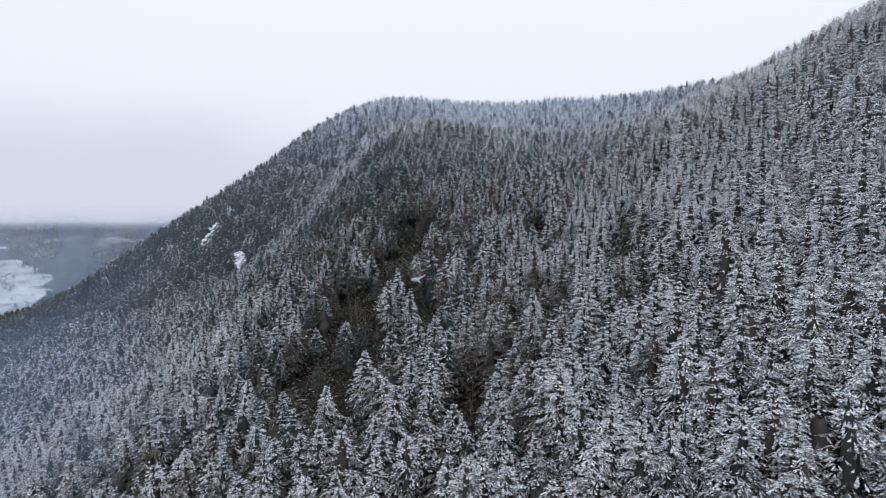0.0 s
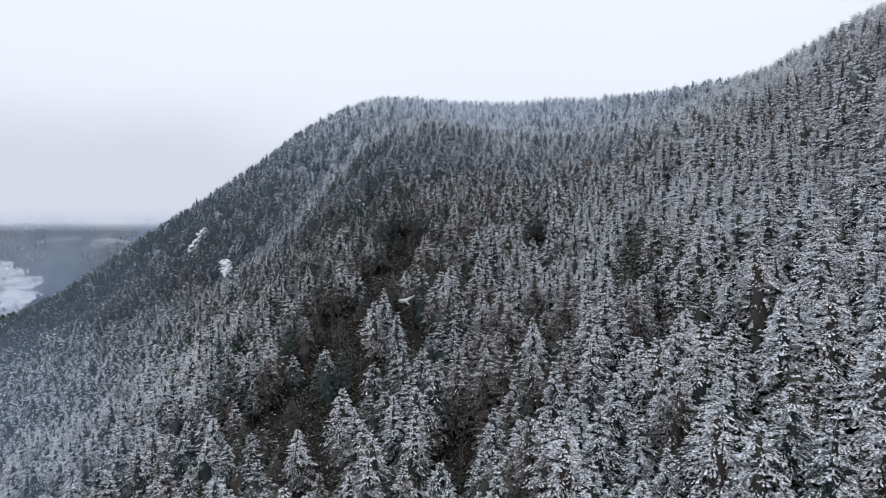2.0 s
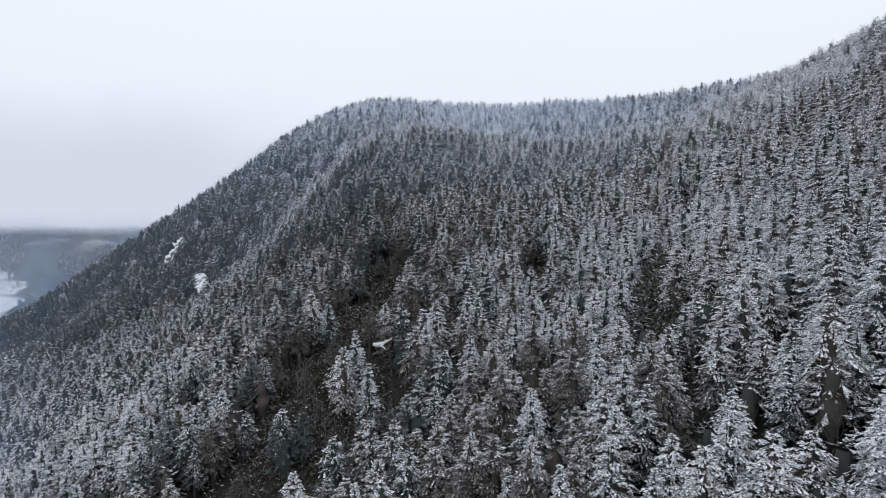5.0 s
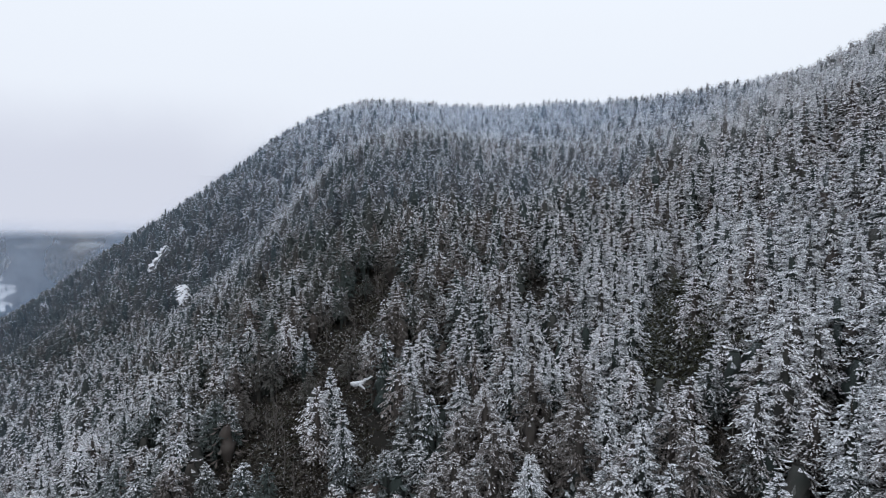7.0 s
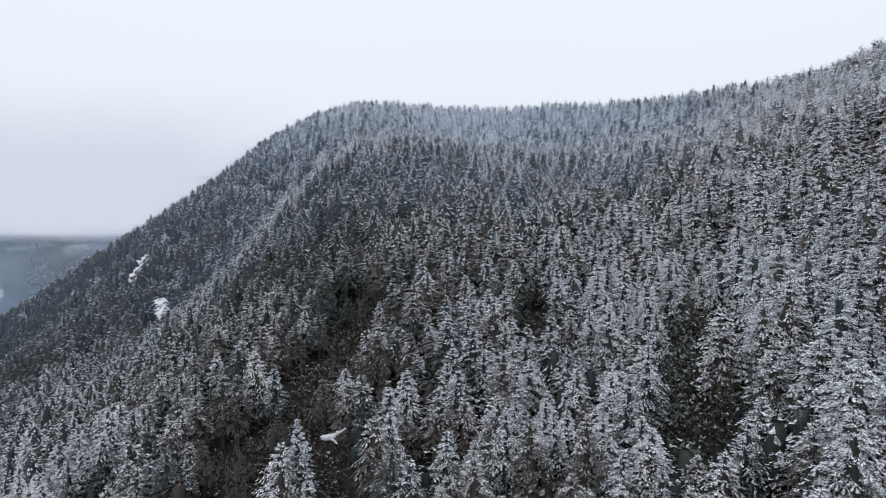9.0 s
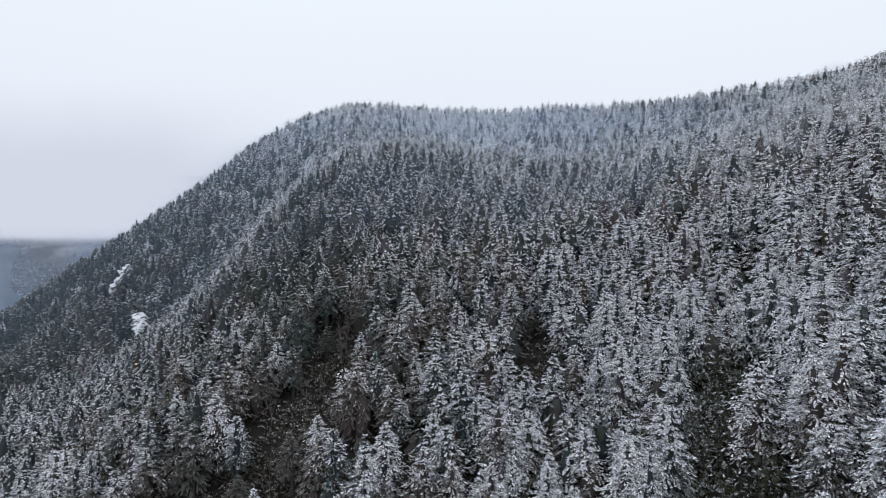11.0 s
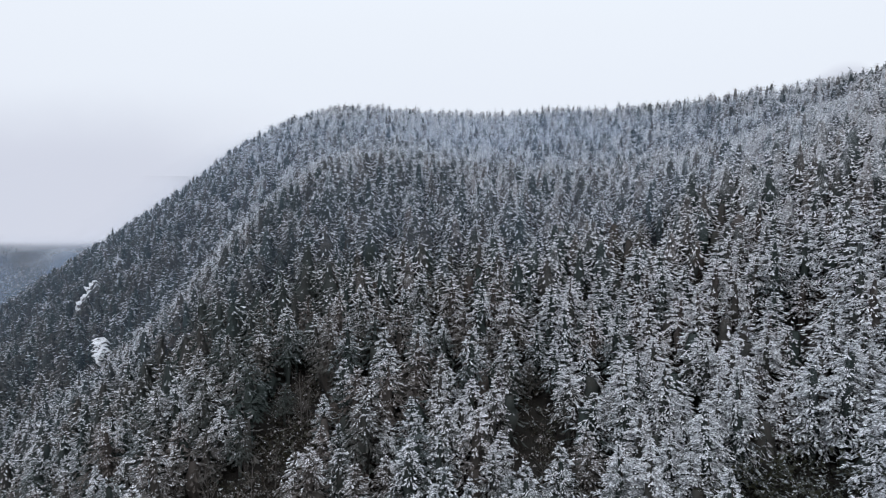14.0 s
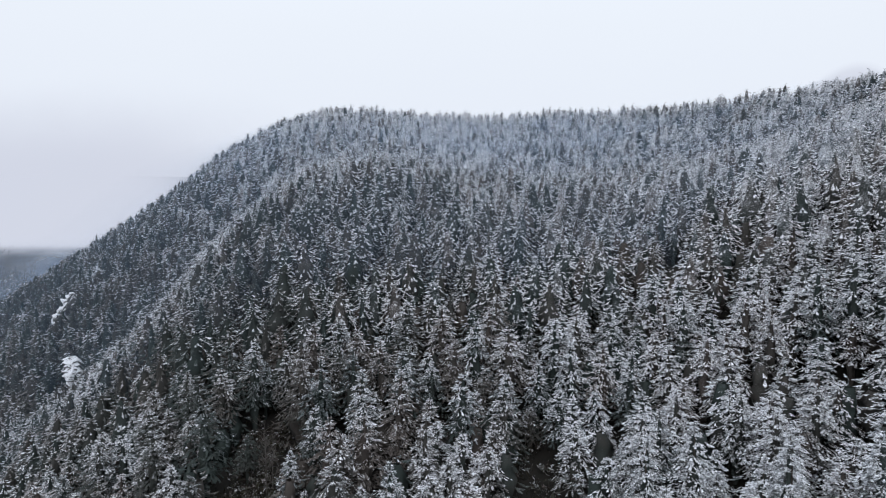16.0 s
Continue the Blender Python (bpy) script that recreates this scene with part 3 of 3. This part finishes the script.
def crag(name, foot, head, widths, seed, label):
    """A steep broken rock face from foot to head: a craggy front, ragged sides and a back buried in the hill. widths: along it, from the foot up."""
    rows, cols = 44, 30
    foot, head, shift = Vector(foot), Vector(head), Vector((seed * 7.1, seed * 3.3, 0))
    across = (head - foot).normalized().cross(Vector((0, 1, 0))).normalized()
    V, F = [], []
    for back in (0, 1):
        for i in range(rows):
            u = i / (rows - 1)
            mid = foot.lerp(head, u) + across * 0.9 * noise.noise(Vector((u * 4.0, 0, 0)) + shift)
            wide = float(np.interp(u, np.linspace(0, 1, len(widths)), widths))
            for j in range(cols):
                v = 2 * j / (cols - 1) - 1
                ragged = 1 + 0.75 * noise.noise(Vector((u * 11.0, math.copysign(3.0, v), 5.0)) + shift)
                p = mid + across * (v * wide * ragged)
                ledge = 0.9 * noise.noise(Vector((v * wide * 0.7, 0, u * 7.0)) + shift) + 0.45 * noise.noise(Vector((v * wide * 1.9, 0, u * 21.0)) + shift)
                bulge = 1.5 * (1 - v * v) + ledge
                V.append(p + Vector((0.25, -0.9, 0.15)) * bulge if not back else p + Vector((0.6, 2.6, -2.6)))
    n = rows * cols
    for i in range(rows - 1):
        for j in range(cols - 1):
            a = i * cols + j
            F += [(a, a + 1, a + cols + 1, a + cols), (n + a, n + a + cols, n + a + cols + 1, n + a + 1)]
    rim = [j for j in range(cols)] + [i * cols + cols - 1 for i in range(1, rows)] + [(rows - 1) * cols + j for j in range(cols - 2, -1, -1)] + [i * cols for i in range(rows - 2, 0, -1)]
    F += [(rim[k], n + rim[k], n + rim[(k + 1) % len(rim)], rim[(k + 1) % len(rim)]) for k in range(len(rim))]
    return tagged(new(name, mesh_from(name, [tuple(p) for p in V], F, ROCK)), label, "rock")


crag("rock_outcrop", (-98.6, 288.0, 74.6), (-100.0, 291.5, 83.4), (0.5, 1.5, 2.5, 3.1, 2.7, 1.6), 21, "bare rock outcrop plastered with white snow between firs")
crag("rock_rib", (-139.4, 344.5, 83.0), (-127.6, 339.0, 97.0), (1.3, 2.6, 2.2, 1.5, 2.6, 2.2, 0.9), 34, "jagged rock rib streaked with snow on the wooded spur")
rng = np.random.default_rng(21)
V, F = [], []
for k in range(16):
    u = k / 15
    r = 0.36 * (1 - 0.72 * u) * rng.uniform(0.75, 1.2)
    lump(rng, (-7.0 + 2.7 * u, 140.6 + 0.5 * u, 85.3 + 1.1 * u ** 1.6 + rng.normal(0, 0.05)), (r * 1.5, r, r * 0.8), V, F, 0.55)
for k in range(7):
    u = k / 6
    r = 0.20 * (1 - 0.6 * u) * rng.uniform(0.75, 1.2)
    lump(rng, (-6.2 + 0.9 * u, 140.5 - 0.2 * u, 85.3 - 0.7 * u), (r * 1.2, r, r), V, F, 0.55)
tagged(new("snowy_branch", mesh_from("snowy_branch", V, F, SNOW)), "broken bough heaped with white snow over dark brush", "branch")

# ---- woods across the valley ----
rng = np.random.default_rng(31)
tiny = [conifer(np.random.default_rng(90 + i), 14.0, 4.2, 4, 3, 0, 3.4) for i in range(3)]
spots = []
while len(spots) < 2200:
    x, y = rng.uniform(-1250, -250), rng.uniform(470, 1200)
    if x < -0.95 * y or x > -0.46 * y or field_edge(x, y) or noise.noise(Vector((x / 90, y / 90, 3.0))) < -0.12 or slope_height(x, y) - 10 > floor_height(x, y):
        continue
    spots.append((x, y, rng.uniform(0.3, 0.62), rng.uniform(0, 6.28), rng.normal(-0.35, 0.1)))
for k in range(420):
    u = rng.random()
    x, y = -650 + 260 * u + rng.normal(0, 17), 935 - 255 * u + rng.normal(0, 18)
    spots.append((x, y, rng.uniform(0.7, 1.15), rng.uniform(0, 6.28), -0.5))
forest("valley_woods", tiny, spots, "distant dark woods across the misty valley")
rng = np.random.default_rng(32)
spots = [(x - 0.8 * y, y, rng.uniform(0.12, 0.32), 0.0, -0.15) for x, y in zip(rng.uniform(-90, 90, 900), rng.uniform(510, 940, 900)) if noise.noise(Vector((x / 30, y / 60, 9.0))) > 0.12]
forest("field_shrubs", tiny, spots, "dark shrubs scattered over the snowy pasture")

# ---- the same fir woods, carried on round the place beyond what is passed ----
rng = np.random.default_rng(51)
spots = []
for row in range(60):
    for col in range(70):
        x, y = -230 + 6.0 * (col + 0.5 * (row % 2)) + rng.uniform(-2, 2), -70 + 5.6 * row + rng.uniform(-2, 2)
        seen = not (y < 30 or x > 215 or x < -0.76 * y - 12 or x > 0.76 * y + 12 or 100 - slope_height(x, y) > 0.56 * y)
        if not seen and slope_height(x, y) - 10 > floor_height(x, y) and x < 215:
            spots.append((x, y, rng.uniform(0.7, 1.1), rng.uniform(0, 6.28), rng.normal(0.05, 0.1)))
forest("lower_forest", top_kinds, spots, "snow-dusted fir woods on the lower hillside")


# ---- low cloud and haze ----
def curtain(name, x0, x1, y0, y1, low, high, dens, mat, label):
    """An upright soft sheet of cloud; high(x) is its upper edge, dens(u, w, z) how thick it is, u along and w up it from 0 to 1."""
    nx, nz = 90, 50
    u, w = np.meshgrid(np.linspace(0, 1, nx), np.linspace(0, 1, nz))
    x, y = x0 + (x1 - x0) * u, y0 + (y1 - y0) * u
    z = low + (high(x) - low) * w
    idx = np.arange(nx * nz).reshape(nz, nx)
    f = np.stack([idx[:-1, :-1], idx[:-1, 1:], idx[1:, 1:], idx[1:, :-1]], -1).reshape(-1, 4)
    ob = new(name, mesh_from(name, np.stack([x.ravel(), y.ravel(), z.ravel()], 1), f, mat, {"vapour": dens(u, w, z).ravel()}))
    return tagged(ob, label, "cloud", kind="structure")


def level(z):
    return lambda x: z + 0 * x


def skyline(y):
    """Upper edge of the haze that hangs at y before the ridge."""
    def edge(x):
        scaled = np.stack([100 + (slope_height(x * k / y, k + 0 * x) - 100) * y / k for k in range(int(y), 440, 15)])
        return scaled.max(0) + 1.5
    return edge


# cloud bank and ridge mist give off their own glow instead of being lit
curtain("cloud_bank", -1400, 150, 640, 660, 10, level(300), lambda u, w, z: (ramp(87, 104, z) * 1.11 + 0.16) * (1 - ramp(96, 310, z)) * (1 - ramp(0.7, 0.95, u)) - 0.28 * ramp(200, 310, z) - 0.3 * ramp(0.7, 0.95, u),
        CLOUD, "low grey cloud hanging over the valley")
curtain("ridge_mist", 140, 560, 600, 560, 150, level(330), lambda u, w, z: 1.0 * ramp(0.05, 0.4, u) * (1 - ramp(0.75, 1, u)) * (1 - ramp(204 + 34 * np.exp(-((u - 0.50) / 0.1) ** 2), 228 + 30 * np.exp(-((u - 0.50) / 0.1) ** 2), z)) - 0.25,
        CLOUD, "thin mist drifting behind the wooded ridge")
# added tinted sheets that paint the blue haze of distance over valley and hill
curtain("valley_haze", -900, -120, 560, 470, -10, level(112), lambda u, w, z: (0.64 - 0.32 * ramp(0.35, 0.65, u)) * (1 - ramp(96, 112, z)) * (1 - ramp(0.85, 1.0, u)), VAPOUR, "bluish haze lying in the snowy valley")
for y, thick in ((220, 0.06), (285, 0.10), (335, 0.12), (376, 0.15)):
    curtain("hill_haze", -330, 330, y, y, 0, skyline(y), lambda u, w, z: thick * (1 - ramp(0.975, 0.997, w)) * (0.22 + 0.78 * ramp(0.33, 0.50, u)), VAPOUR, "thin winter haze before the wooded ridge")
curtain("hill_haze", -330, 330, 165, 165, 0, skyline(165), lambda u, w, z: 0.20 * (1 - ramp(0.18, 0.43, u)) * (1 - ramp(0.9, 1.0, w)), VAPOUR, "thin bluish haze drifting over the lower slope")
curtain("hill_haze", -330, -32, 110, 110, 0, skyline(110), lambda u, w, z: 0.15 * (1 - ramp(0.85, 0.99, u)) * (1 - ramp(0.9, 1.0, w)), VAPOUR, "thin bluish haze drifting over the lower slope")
